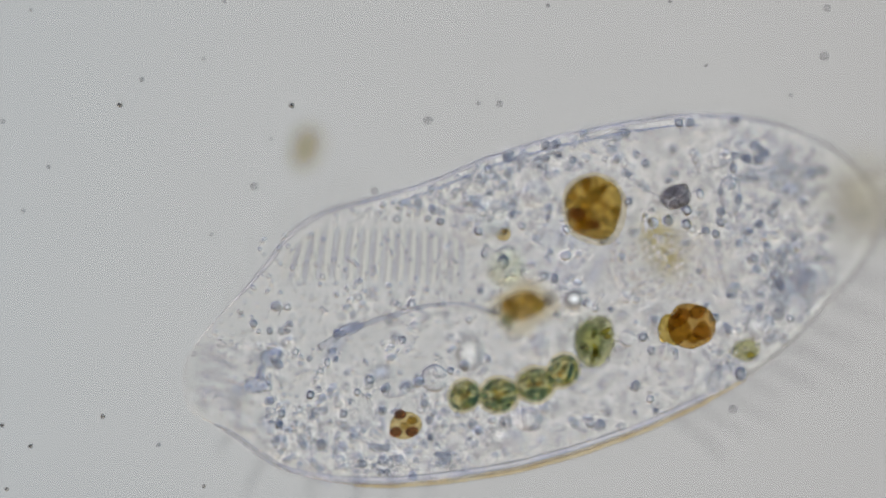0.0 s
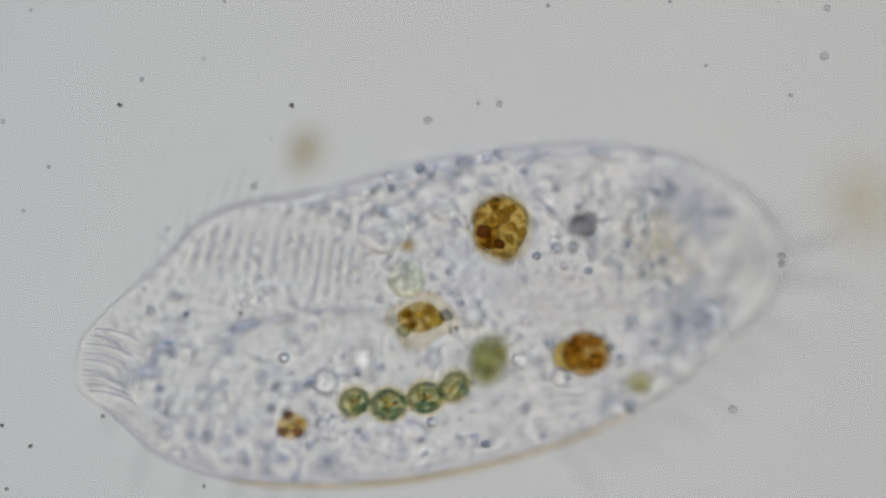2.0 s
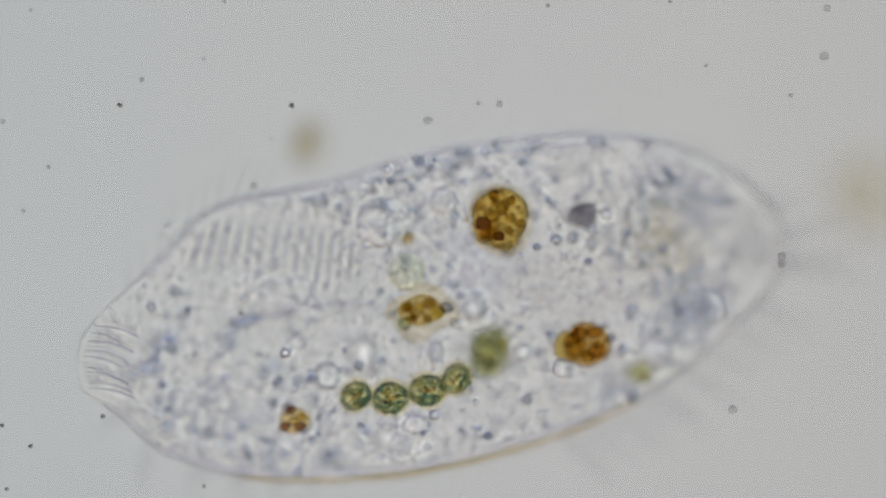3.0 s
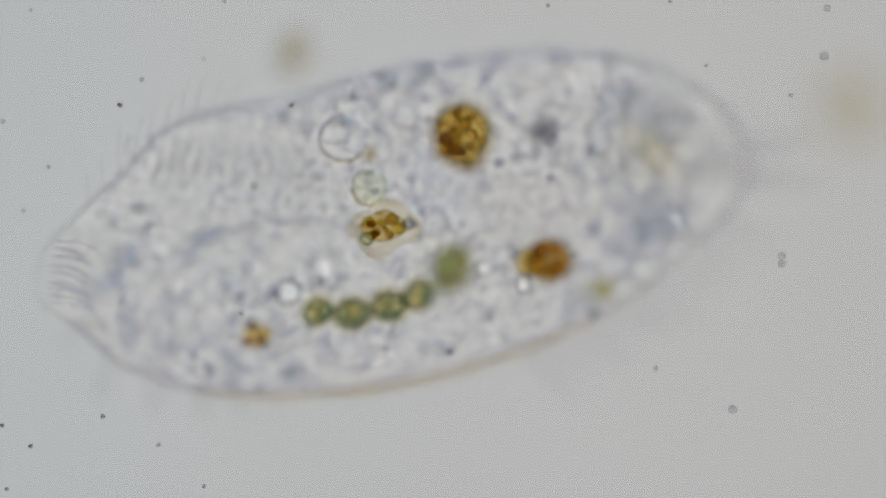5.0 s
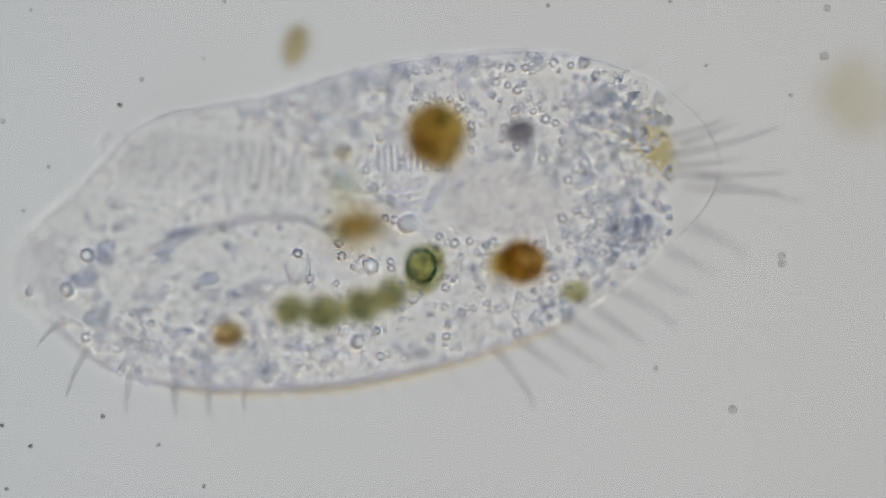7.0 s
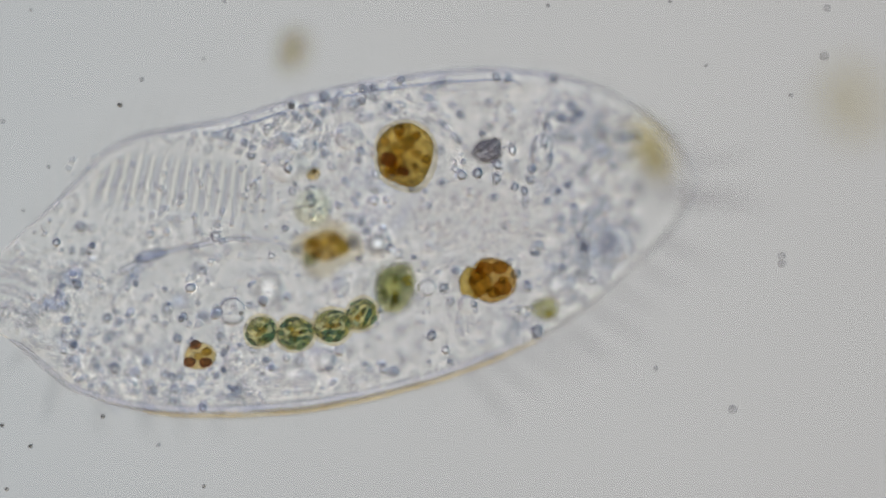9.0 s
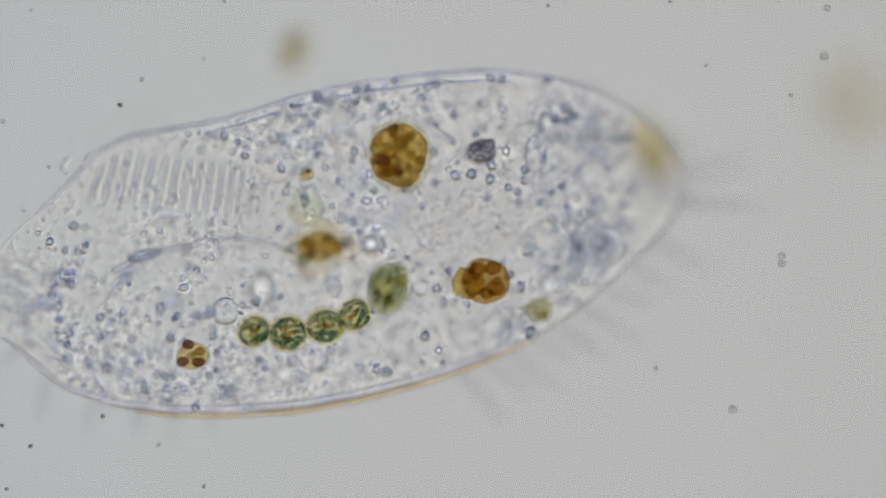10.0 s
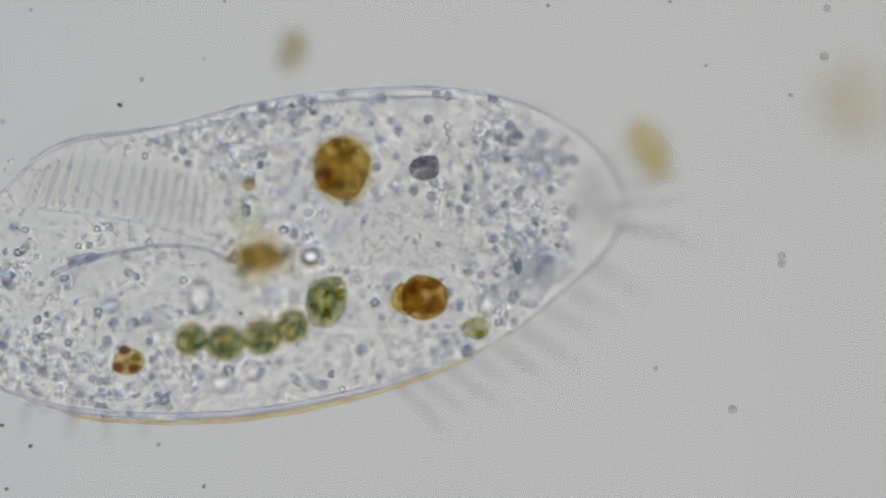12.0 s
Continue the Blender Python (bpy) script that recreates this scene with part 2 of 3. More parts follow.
def deep(x):
    """The share of its full depth that the underside has at x."""
    q = (x - 48) / 1242
    return min(1.0, 0.25 + 3.4 * q) * min(1.0, 0.3 + 3.2 * (1 - q))


def body_mesh():
    bm = bmesh.new()
    rings, n = [], 64
    for i in range(1, 90):
        x = 48 + 1250 * (0.5 - 0.5 * math.cos(math.pi * i / 90))
        t, b = edges(x)
        h = thick(x)
        ring = []
        for k in range(n):
            q = 2 * math.pi * k / n
            y = (t + b) / 2 - (b - t) / 2 * math.cos(q)
            v = abs(math.cos(q))
            z = -0.075 + (0.075 * h if math.sin(q) > 0 else -0.08 * max(h, deep(x))) * max(0.0, 1 - v ** 5) ** 0.5
            p = L(x, y, z)
            p.z += 0.004 * noise.noise(p * 9) * abs(math.sin(q))
            ring.append(bm.verts.new(p))
        rings.append(ring)
    for r, s in zip(rings, rings[1:]):
        for k in range(n):
            bm.faces.new((r[k], r[(k + 1) % n], s[(k + 1) % n], s[k]))
    for ring, tip in ((rings[0], L(47.5, 491, -0.075)), (rings[-1], L(1298.5, 287, -0.075))):
        v = bm.verts.new(tip)
        for k in range(n):
            bm.faces.new((ring[k], ring[(k + 1) % n], v))
    return bm


pellicle = part("pellicle", body_mesh(), M_BODY, ciliate, "clear granular pellicle")
pellicle.data.materials.append(M_UNDER)
for f in pellicle.data.polygons:
    f.material_index = 0 if f.normal.z > 0 else 1


# rims of the cell
def margin(side, x0, x1, off, z, n=28):
    pts = []
    for i in range(n + 1):
        x = x0 + (x1 - x0) * i / n
        pts.append(L(x, edges(x)[side] + off, z))
    return pts


# folds, and the margin's blue and amber colour fringes put into tinted tubes
for name, side, x0, x1, off, z, r, mat in (
        ("margin_fold", 1, 200, 1010, -4, -0.062, 0.009, M_RIM), ("margin_edge", 1, 330, 1040, 5, -0.06, 0.0055, M_FRINGE), ("margin_fold", 0, 330, 1130, 4, -0.06, 0.004, M_RIM),
        ("dorsal_fold", 0, 455, 1000, 20, -0.035, 0.003, M_SLATE), ("margin_fold", 0, 150, 470, 2, -0.08, 0.0042, M_LINE),
        ("margin_fold", 1, 95, 230, -2, -0.07, 0.006, M_LINE)):
    line = margin(side, x0, x1, off, z)
    part(name, tube(line, taper(len(line), r)), mat, ciliate)

# added ridges bend lamp light into a bright line, imitating the margin's halo
for side, x0, x1, off, z, w in ((1, 190, 1120, 2, -0.085, 0.0045), (0, 640, 1280, -2, -0.11, 0.003)):
    ridge_part("pellicle_edge", margin(side, x0, x1, off, z, 60), w, M_RIDGE, ciliate)

rnd_front = random.Random(12)
# buccal field: membranelles, lips, frontal cirri bases
for i in range(15):
    x = 238 + 25 * i - 0.25 * i * i
    top = 250 - 12 * i if i < 3 else 222 + 2.4 * i
    low = 314 + 2.6 * i
    lean = 24 - 1.1 * i
    z = -0.052
    pts = [L(x + lean, top, z - 0.012), L(x + lean * 0.45, top * 0.5 + low * 0.5, z), L(x, low, z - 0.012)]
    ridge_part("membranelle", arc(pts, 12), 0.0085, M_COMB, ciliate)
    # strand of a darker tint between this ridge and the next
    part("membranelle_groove", tube([p + Vector((0.0125, 0, -0.004)) for p in arc(pts, 12)], taper(13, 0.0056, 0.2), 8), M_BAND, ciliate)
for i in range(4):
    x = 672 + 13 * i
    ridge_part("membranelle", arc([L(x - 3, 240, -0.118), L(x + 2, 265, -0.12), L(x + 6, 292, -0.12)], 8), 0.0045, M_RIDGE, ciliate)
ridge_part("buccal_lip", arc([L(205, 322, -0.05), L(330, 330, -0.045), L(450, 345, -0.045), L(560, 372, -0.05)], 24), 0.0045, M_VAC, ciliate)
part("undulating_membrane", strand([L(290, 440, -0.06), L(350, 412, -0.055), L(430, 392, -0.055), L(490, 382, -0.055), L(560, 386, -0.06), L(612, 408, -0.07)], 0.006, 0.003, 30), M_LINE, ciliate)
ridge_part("ventral_lip", arc([L(330, 425, -0.125), L(415, 402, -0.118), L(495, 386, -0.118), L(560, 381, -0.118), L(600, 398, -0.118), L(622, 428, -0.116)], 30), 0.009, M_RIDGE, ciliate)
for line in (((372, 530), (395, 512), (430, 516), (468, 503), (505, 506)), ((360, 556), (400, 545), (440, 534), (475, 524), (512, 508))):
    ridge_part("ventral_fold", arc([L(x, y, -0.122) for x, y in line], 24), 0.0055, M_RIDGE, ciliate)
for x, y in ((268, 655), (330, 655), (392, 658), (455, 655), (520, 652)):
    ridge_part("margin_pleat", arc([L(x, y, -0.118), L(x + 12, y + 16, -0.12), L(x + 22, y + 28, -0.116)], 10), 0.007, M_RIM, ciliate)
ridge_part("gullet_fold", arc([L(822, 300, -0.115), L(800, 330, -0.118), L(775, 372, -0.118)], 16), 0.009, M_RIM, ciliate)
for i in range(7):
    x = 753 + 11 * i
    part("oral_brush", strand([L(x, 236 + 2 * i, -0.114), L(x + 1, 268, -0.118), L(x - 2 + i, 298, -0.116)], 0.0026, 0.0034, 10, 6), M_SLATE, ciliate)
for i in range(5):
    x = 692 + 12 * i
    part("oral_brush", strand([L(x, 252, -0.12), L(x + 2, 275, -0.12), L(x + 3, 298, -0.12)], 0.0022, 0.0026, 8, 6), M_SLATE, ciliate)
for i, (x, y) in enumerate(((712, 320), (708, 333), (712, 346), (720, 358))):
    part("gullet_fibre", strand([L(x, y + 6, -0.12), L(x + 36, y - 3, -0.122), L(x + 70 - 6 * i, y - 8, -0.118)], 0.0046, 0.003, 12, 6), M_RIM, ciliate)
ridge_part("nucleus_cleft", arc([L(822, 308, -0.034), L(838, 350, -0.034), L(840, 404, -0.034)], 14), 0.007, M_VAC, ciliate)
for x, y, rx, ry, z in ((205, 448, 20, 18, -0.09), (176, 494, 25, 16, -0.09), (345, 412, 30, 11, -0.06), (195, 562, 20, 16, -0.137), (215, 436, 18, 13, -0.135),
                        (395, 492, 20, 12, -0.122), (345, 588, 20, 9, -0.122), (145, 496, 19, 9, -0.146), (315, 446, 20, 6, -0.124), (312, 460, 18, 5, -0.124),
                        (330, 432, 14, 6, -0.122)):
    part("cirrus_base", lump((rx / 1000, ry / 1000, 0.01), L(x, y, z), 0.3, 40, 2, 0.2), M_SLATE, ciliate)

for i in range(9):
    y = 412 + 14 * i + rnd_front.uniform(-3, 3)
    x = 58 + 0.9 * (i - 5) ** 2
    n = rnd_front.uniform(55, 90)
    line = arc([L(x, y, -0.024), L(x + n * 0.4, y + 2, -0.018), L(x + n * 0.8, y + 12, -0.018), L(x + n, y + 22, -0.024)], 12)
    ridge_part("frontal_membranelle", line, rnd_front.uniform(0.0028, 0.0042), M_RIDGE, ciliate)
    # darker tinted strand just below each frontal ridge
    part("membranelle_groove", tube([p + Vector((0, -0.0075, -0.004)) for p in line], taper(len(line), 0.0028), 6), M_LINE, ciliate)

# nucleus and vacuoles
part("macronucleus", lump((0.13, 0.062, 0.028), L(925, 345, -0.055), 0.12, 12, 3, -0.12), M_NUC, ciliate, "smooth pale grey nucleus")
for x, y, rx, ry, z in ((490, 510, 25, 25, -0.05), (682, 467, 18, 19, -0.05), (648, 597, 27, 22, -0.055), (620, 634, 22, 22, -0.045),
                        (1083, 467, 17, 15, -0.05), (835, 470, 16, 15, -0.05), (697, 202, 27, 25, -0.04),
                        (625, 222, 17, 17, -0.05), (1040, 235, 22, 36, -0.04), (555, 470, 24, 32, -0.12), (664, 467, 14, 14, -0.12),
                        (1063, 467, 20, 20, -0.11), (587, 240, 46, 44, 0.0), (905, 500, 17, 17, -0.02), (1166, 394, 34, 33, -0.03),
                        (600, 622, 24, 18, -0.12), (490, 600, 16, 20, -0.02), (655, 600, 19, 19, -0.12), (628, 630, 15, 14, -0.12)):
    part("vacuole", lump((rx / 1000, ry / 1000, min(rx, ry) / 1000), L(x, y, z), 0.06, 25, 3), M_VAC, ciliate)


part("vacuole", lump((0.023, 0.021, 0.021), L(748, 392, -0.112), 0.04, 40, 3), M_BEAD, ciliate, "bright clear vacuole")
part("vacuole", lump((0.034, 0.036, 0.03), L(632, 326, 0.012), 0.06, 25, 3), M_SAP, ciliate, "pale yellow-green vacuole")


def food(name, at, radii, mat, label, inner=(), bumps=0.12):
    ob = part(name, lump(radii, at, bumps, 28, 4), mat, ciliate, label)
    for dx, dy, dz, r, m in inner:
        part("inclusion", lump((r, r * 0.9, r * 0.8), Vector(at) + Vector((dx, -dy, dz)), 0.25, 50, 3), m, ob)
    return ob


def stud(ob, at, radii, count, sizes, mats, seed):
    """Small packed grains that show through the upper side of a food ball."""
    pick = random.Random(seed)
    for _ in range(count):
        q, h = pick.uniform(0, 6.28), pick.uniform(0, 0.92)
        r = pick.uniform(*sizes)
        spot = Vector((radii[0] * h ** 0.5 * math.cos(q) * 0.84, radii[1] * h ** 0.5 * math.sin(q) * 0.84, radii[2] * (1 - h) ** 0.5 * 0.84))
        part("inclusion", lump((r, r * 0.8, r * 0.6), Vector(at) + spot, 0.3, 60, 2, q), pick.choice(mats), ob)


# tinted shell, added to imitate the soft tan halo at the ball's edge
part("vacuole_membrane", lump((0.060, 0.064, 0.044), L(799, 238, -0.032), 0.15, 18, 3), M_TAN, ciliate, "faint tan halo added round the food ball")
globe = food("food_vacuole", L(797, 235, -0.028), (0.052, 0.056, 0.046), M_BROWN, "large round golden-brown food ball",
     ((-0.030, 0.008, 0.022, 0.014, M_DARK), (-0.002, 0.030, 0.028, 0.010, M_DARK)))
stud(globe, L(797, 235, -0.028), (0.052, 0.056, 0.046), 13, (0.008, 0.015), (M_GOLD, M_GOLD, M_OCHRE), 5)
red = food("food_vacuole", L(951, 457, -0.04), (0.042, 0.041, 0.037), M_RED, "dark brown lumpy food ball with a golden side",
     ((-0.033, 0.005, 0.006, 0.030, M_OCHRE), (-0.012, -0.020, 0.020, 0.015, M_RED), (0.014, -0.022, 0.016, 0.014, M_RED), (0.018, 0.014, 0.020, 0.016, M_RED), (0.002, 0.022, 0.018, 0.012, M_OCHRE)), 0.09)
stud(red, L(946, 458, -0.04), (0.044, 0.040, 0.036), 7, (0.006, 0.010), (M_OCHRE, M_RED, M_GOLD), 9)
mid = food("food_vacuole", L(657, 396, 0.012), (0.040, 0.028, 0.025), M_AMBER, "blurred amber food clump",
     ((-0.028, 0.022, 0.0, 0.014, M_GREEN), (0.016, -0.012, 0.014, 0.012, M_OCHRE), (-0.012, 0.010, 0.016, 0.009, M_OCHRE), (0.028, 0.004, 0.008, 0.012, M_YELLOW),
      (-0.024, -0.006, 0.008, 0.011, M_YELLOW), (0.046, -0.004, 0.0, 0.013, M_GREY)), 0.22)
stud(mid, L(657, 396, 0.012), (0.036, 0.030, 0.026), 9, (0.006, 0.010), (M_GOLD, M_OCHRE, M_YELLOW), 11)
food("food_vacuole", L(432, 590, -0.045), (0.027, 0.026, 0.024), M_AMBER, "small amber food ball with dark grains",
     ((-0.008, -0.021, 0.008, 0.010, M_DARK), (-0.018, 0.010, 0.008, 0.011, M_DARK), (0.010, 0.011, 0.012, 0.011, M_DARK), (0.012, -0.008, 0.012, 0.009, M_OCHRE),
      (-0.002, 0.000, 0.018, 0.008, M_GOLD)), 0.2)
food("food_vacuole", L(634, 268, -0.05), (0.014, 0.012, 0.012), M_AMBER, "tiny yellow food grain", ((0.003, -0.004, 0.006, 0.005, M_BROWN),), 0.4)
food("food_vacuole", L(945, 229, -0.05), (0.027, 0.023, 0.022), M_GREY, "dark grey food ball", ((0.010, -0.010, 0.010, 0.015, M_GREY), (-0.012, -0.008, 0.010, 0.012, M_GREY), (0.012, 0.008, 0.012, 0.011, M_GREY), (-0.004, 0.012, 0.010, 0.010, M_GREY)), 0.14)
food("food_vacuole", L(1042, 508, -0.06), (0.023, 0.020, 0.018), M_OLIVE, "olive food grain", ((0.008, 0.010, 0.008, 0.008, M_YELLOW),), 0.3)

# tinted lump, added to imitate the tan blur round the amber clump
part("food_vacuole", lump((0.058, 0.048, 0.03), L(657, 400, 0.022), 0.5, 22, 4), M_TAN, ciliate, "pale tan haze added round the amber food clump")
# green algae in a chain
for x, y, r, z, turn in ((541, 546, 0.028, -0.027, 0.7), (601, 550, 0.032, -0.029, 0.25), (667, 537, 0.032, -0.027, 0.15), (718, 517, 0.028, -0.033, 1.0)):
    alga = part("green_alga", lump((r * 1.06, r * 0.92, r * 0.8), L(x, y, z), 0.06, 30, 3, turn), M_GREEN, ciliate, "round green alga")
    # thin tinted shell, added to imitate the warm fringe round each cell
    part("sheath", lump((r * 1.24, r * 1.12, r * 0.9), L(x, y, z - 0.004), 0.1, 30, 3, turn), M_HAZE, alga, "pale yellow halo added round the alga")
    pick = random.Random(int(x))
    q = turn
    while q < turn + 6.1:
        wide, d = pick.uniform(0.16, 0.40), r * pick.uniform(0.66, 0.90)
        spot = L(x, y, z + r * pick.uniform(-0.1, 0.25)) + Vector((1.06 * d * math.cos(q), 0.92 * d * math.sin(q), 0))
        part("chloroplast", lump((r * pick.uniform(0.13, 0.22), r * wide, r * 0.2), spot, 0.45, 70, 2, q + pick.uniform(-0.4, 0.4)), pick.choice((M_TEAL, M_TEAL, M_GREEN)), alga)
        q += wide * pick.uniform(1.4, 3.2)
    for k, wide in enumerate((0.62, 0.5, 0.45)):
        # plates across the cell, by turns golden and blue-green
        away = Vector((-math.sin(turn), math.cos(turn), 0)) * r * (0.42 * (k - 1) + pick.uniform(-0.08, 0.08))
        part("chloroplast", lump((r * wide, r * 0.17, r * 0.16), L(x, y, z + r * 0.2) + away, 0.5, 60, 3, turn + pick.uniform(-0.25, 0.25)), (M_TEAL, M_GOLD, M_GREEN)[k], alga)
    for k in range(6):
        q, d = pick.uniform(0, 6.28), r * pick.uniform(0.05, 0.6)
        part("chloroplast", lump((r * pick.uniform(0.12, 0.24), r * 0.13, r * 0.15), L(x, y, z + r * 0.3) + Vector((d * math.cos(q), d * math.sin(q), 0)), 0.35, 70, 2, q),
             (M_YELLOW, M_GOLD, M_TEAL)[k % 3], alga)
alga = part("green_alga", lump((0.036, 0.046, 0.030), L(774, 470, -0.072), 0.3, 26, 4, -0.3), M_OLIVE, ciliate, "large oval olive-green alga")
part("chloroplast", lump((0.026, 0.030, 0.014), L(772, 466, -0.118), 0.12, 40, 3), M_GREEN, alga)
part("chloroplast", tube([L(772, 466, -0.118) + Vector((0.024 * math.cos(q), 0.028 * math.sin(q), 0)) for q in (0.26 * i for i in range(25))], [0.0042] * 25, 8), M_TEAL, alga)
pick = random.Random(77)
for k in range(12):
    q, d = pick.uniform(0, 6.28), pick.uniform(0.2, 0.85)
    part("chloroplast", lump((pick.uniform(0.006, 0.012), 0.005, 0.005), L(774, 470, -0.052) + Vector((0.034 * d * math.cos(q), 0.042 * d * math.sin(q), 0)), 0.4, 60, 2, q),
         (M_GREEN, M_YELLOW, M_OLIVE)[k % 3], alga)

# granules: one shared mesh a size, turned and stretched singly
def bead(segments):
    """Corners and faces of a grain of unit radius: round, with a steep rim."""
    rhos = (0.28, 0.54, 0.72, 0.88, 1.0)
    heights = (0.96, 0.84, 0.69, 0.47, 0.0)
    verts = [(0, 0, 1.0)]
    for r, h in [*zip(rhos, heights), *[(r, -h) for r, h in reversed(list(zip(rhos[:-1], heights[:-1])))]]:
        verts += [(r * math.cos(2 * math.pi * k / segments), r * math.sin(2 * math.pi * k / segments), h) for k in range(segments)]
    verts.append((0, 0, -1.0))
    faces, n = [], 2 * len(rhos) - 1
    for k in range(segments):
        j = (k + 1) % segments
        faces.append((0, 1 + k, 1 + j))
        for i in range(n - 1):
            a, b = 1 + i * segments, 1 + (i + 1) * segments
            faces += [(a + k, b + k, b + j), (a + k, b + j, a + j)]
        faces.append((len(verts) - 1, 1 + (n - 1) * segments + j, 1 + (n - 1) * segments + k))
    return np.array(verts), np.array(faces)


def bead_mesh(name, mat, seed):
    v, f = bead(14)
    pick = random.Random(seed)
    a, b = pick.uniform(0, 6.28), pick.uniform(0.01, 0.05)
    q = np.arctan2(v[:, 1], v[:, 0])
    v = v * np.stack([1 + b * np.cos(2 * q + a), 1 + b * np.cos(2 * q + a), np.ones(len(q))], 1)
    me = bpy.data.meshes.new(name)
    me.from_pydata(v.tolist(), [], f.tolist())
    me.materials.append(mat)
    me.polygons.foreach_set("use_smooth", [True] * len(me.polygons))
    return me


def granule_mesh(name, mat, seed):
    return mesh_from(name, lump((1, 0.9 + 0.02 * seed, 0.9), (0, 0, 0), 0.12, 1.2 + 0.3 * seed, 2), mat)


GRANULES = [bead_mesh("granule", M_GRAN, k) for k in range(3)] + [granule_mesh("granule", M_DARKGRAN, k + 3) for k in range(3)]
BEADS = [bead_mesh("clear_granule", M_VENTRAL, k + 20) for k in range(3)]
NOTED = ((515, 176, 8), (573, 165, 7), (617, 150, 8), (655, 130, 11), (682, 130, 9), (706, 146, 12), (722, 117, 9), (743, 115, 8),
         (742, 135, 8), (790, 102, 8), (793, 147, 7), (735, 167, 9), (652, 160, 11), (580, 205, 11), (653, 233, 9), (667, 256, 8),
         (590, 256, 9), (525, 235, 9), (598, 300, 9), (628, 298, 9), (630, 318, 10), (680, 325, 9), (757, 365, 8), (850, 115, 9),
         (850, 150, 12), (960, 98, 9), (980, 100, 10), (1060, 102, 10), (895, 165, 9), (893, 210, 8))
NOTED_REAR = ((958, 278, 10), (1050, 275, 7), (1037, 160, 9), (1105, 165, 11), (1085, 205, 11), (1120, 205, 9), (1140, 205, 10),
              (1205, 205, 10), (1160, 235, 8), (1185, 245, 8), (1110, 270, 11), (1008, 300, 9), (1010, 318, 8), (1060, 318, 10),
              (1070, 350, 11), (1105, 375, 9), (1130, 410, 9), (1170, 385, 9), (1050, 455, 8), (1030, 550, 13), (843, 555, 10),
              (777, 617, 10), (560, 612, 10), (432, 637, 11), (370, 622, 9), (345, 640, 10), (385, 648, 9), (280, 610, 11),
              (310, 640, 11), (215, 605, 10), (310, 512, 9), (437, 680, 9), (520, 500, 8))
BIG = ((797, 235, 50), (942, 458, 44), (657, 396, 38), (432, 590, 26), (541, 546, 27), (603, 550, 30), (669, 536, 29), (716, 518, 26),
       (774, 470, 38), (945, 229, 26), (748, 392, 17))
NOTED_LOW = ((655, 133, 9), (690, 137, 9), (725, 124, 9), (740, 127, 9), (760, 122, 8), (795, 105, 8), (830, 132, 8), 
             (860, 103, 9), (865, 125, 8), (895, 163, 9), (843, 165, 9), (865, 180, 8), (878, 195, 9), (790, 165, 8), (630, 160, 9), (675, 202, 9),
             (630, 222, 8), (755, 190, 9), (858, 218, 9), (975, 103, 10), (1003, 106, 9), (1055, 107, 10), (1078, 128, 9),
             (1115, 140, 9), (1040, 150, 9), (985, 275, 10), (1020, 243, 9), (1060, 283, 12), (1070, 318, 9), (1030, 312, 9), (1020, 380, 9),
             (1025, 410, 8), (1085, 215, 10))
NOTED_FRONT = ((215, 612, 8), (235, 615, 10), (307, 628, 8), (347, 640, 9), (435, 630, 9), (500, 665, 11), (262, 553, 7),
             (465, 553, 8), (320, 510, 8), (293, 615, 7), (480, 580, 8), (500, 568, 7), (560, 616, 8), (600, 640, 8), (180, 596, 9), (80, 515, 8), (145, 512, 14),
             (181, 451, 14), (682, 467, 15), (660, 600, 12), (628, 628, 12), (575, 490, 9), (553, 445, 9))
rnd = random.Random(7)


def granule(x, y, r, z, dark):
    ob = part("granule", GRANULES[rnd.randrange(3) + (3 if dark else 0)], None, ciliate)
    ob.location = L(x, y, z)
    ob.rotation_euler = (0, 0, rnd.uniform(0, 6.28))
    s = r / 1000
    ob.scale = (s * rnd.uniform(1.0, 1.12), s * rnd.uniform(0.88, 1.0), s * 0.95)


def clear_bead(x, y, r, z):
    ob = part("granule", BEADS[rnd.randrange(3)], None, ciliate, "clear refractile granule")
    ob.location = L(x, y, z)
    ob.rotation_euler = (0, 0, rnd.uniform(0, 6.28))
    ob.scale = (r / 1000, r / 1000 * rnd.uniform(0.93, 1.0), r / 1000 * 0.95)


for x, y, r in NOTED + NOTED_REAR:
    granule(x, y, r * 1.05, (-0.048 if x < 1040 else -0.07) + rnd.uniform(-0.02, 0.015), rnd.random() < 0.65)

for x, y, r in NOTED_LOW + NOTED_FRONT:
    clear_bead(x, y, r * 1.2, (-0.144 - (L(x, y).z if x < 360 else 0) if x < 960 else -0.130) + rnd.uniform(-0.004, 0.004))


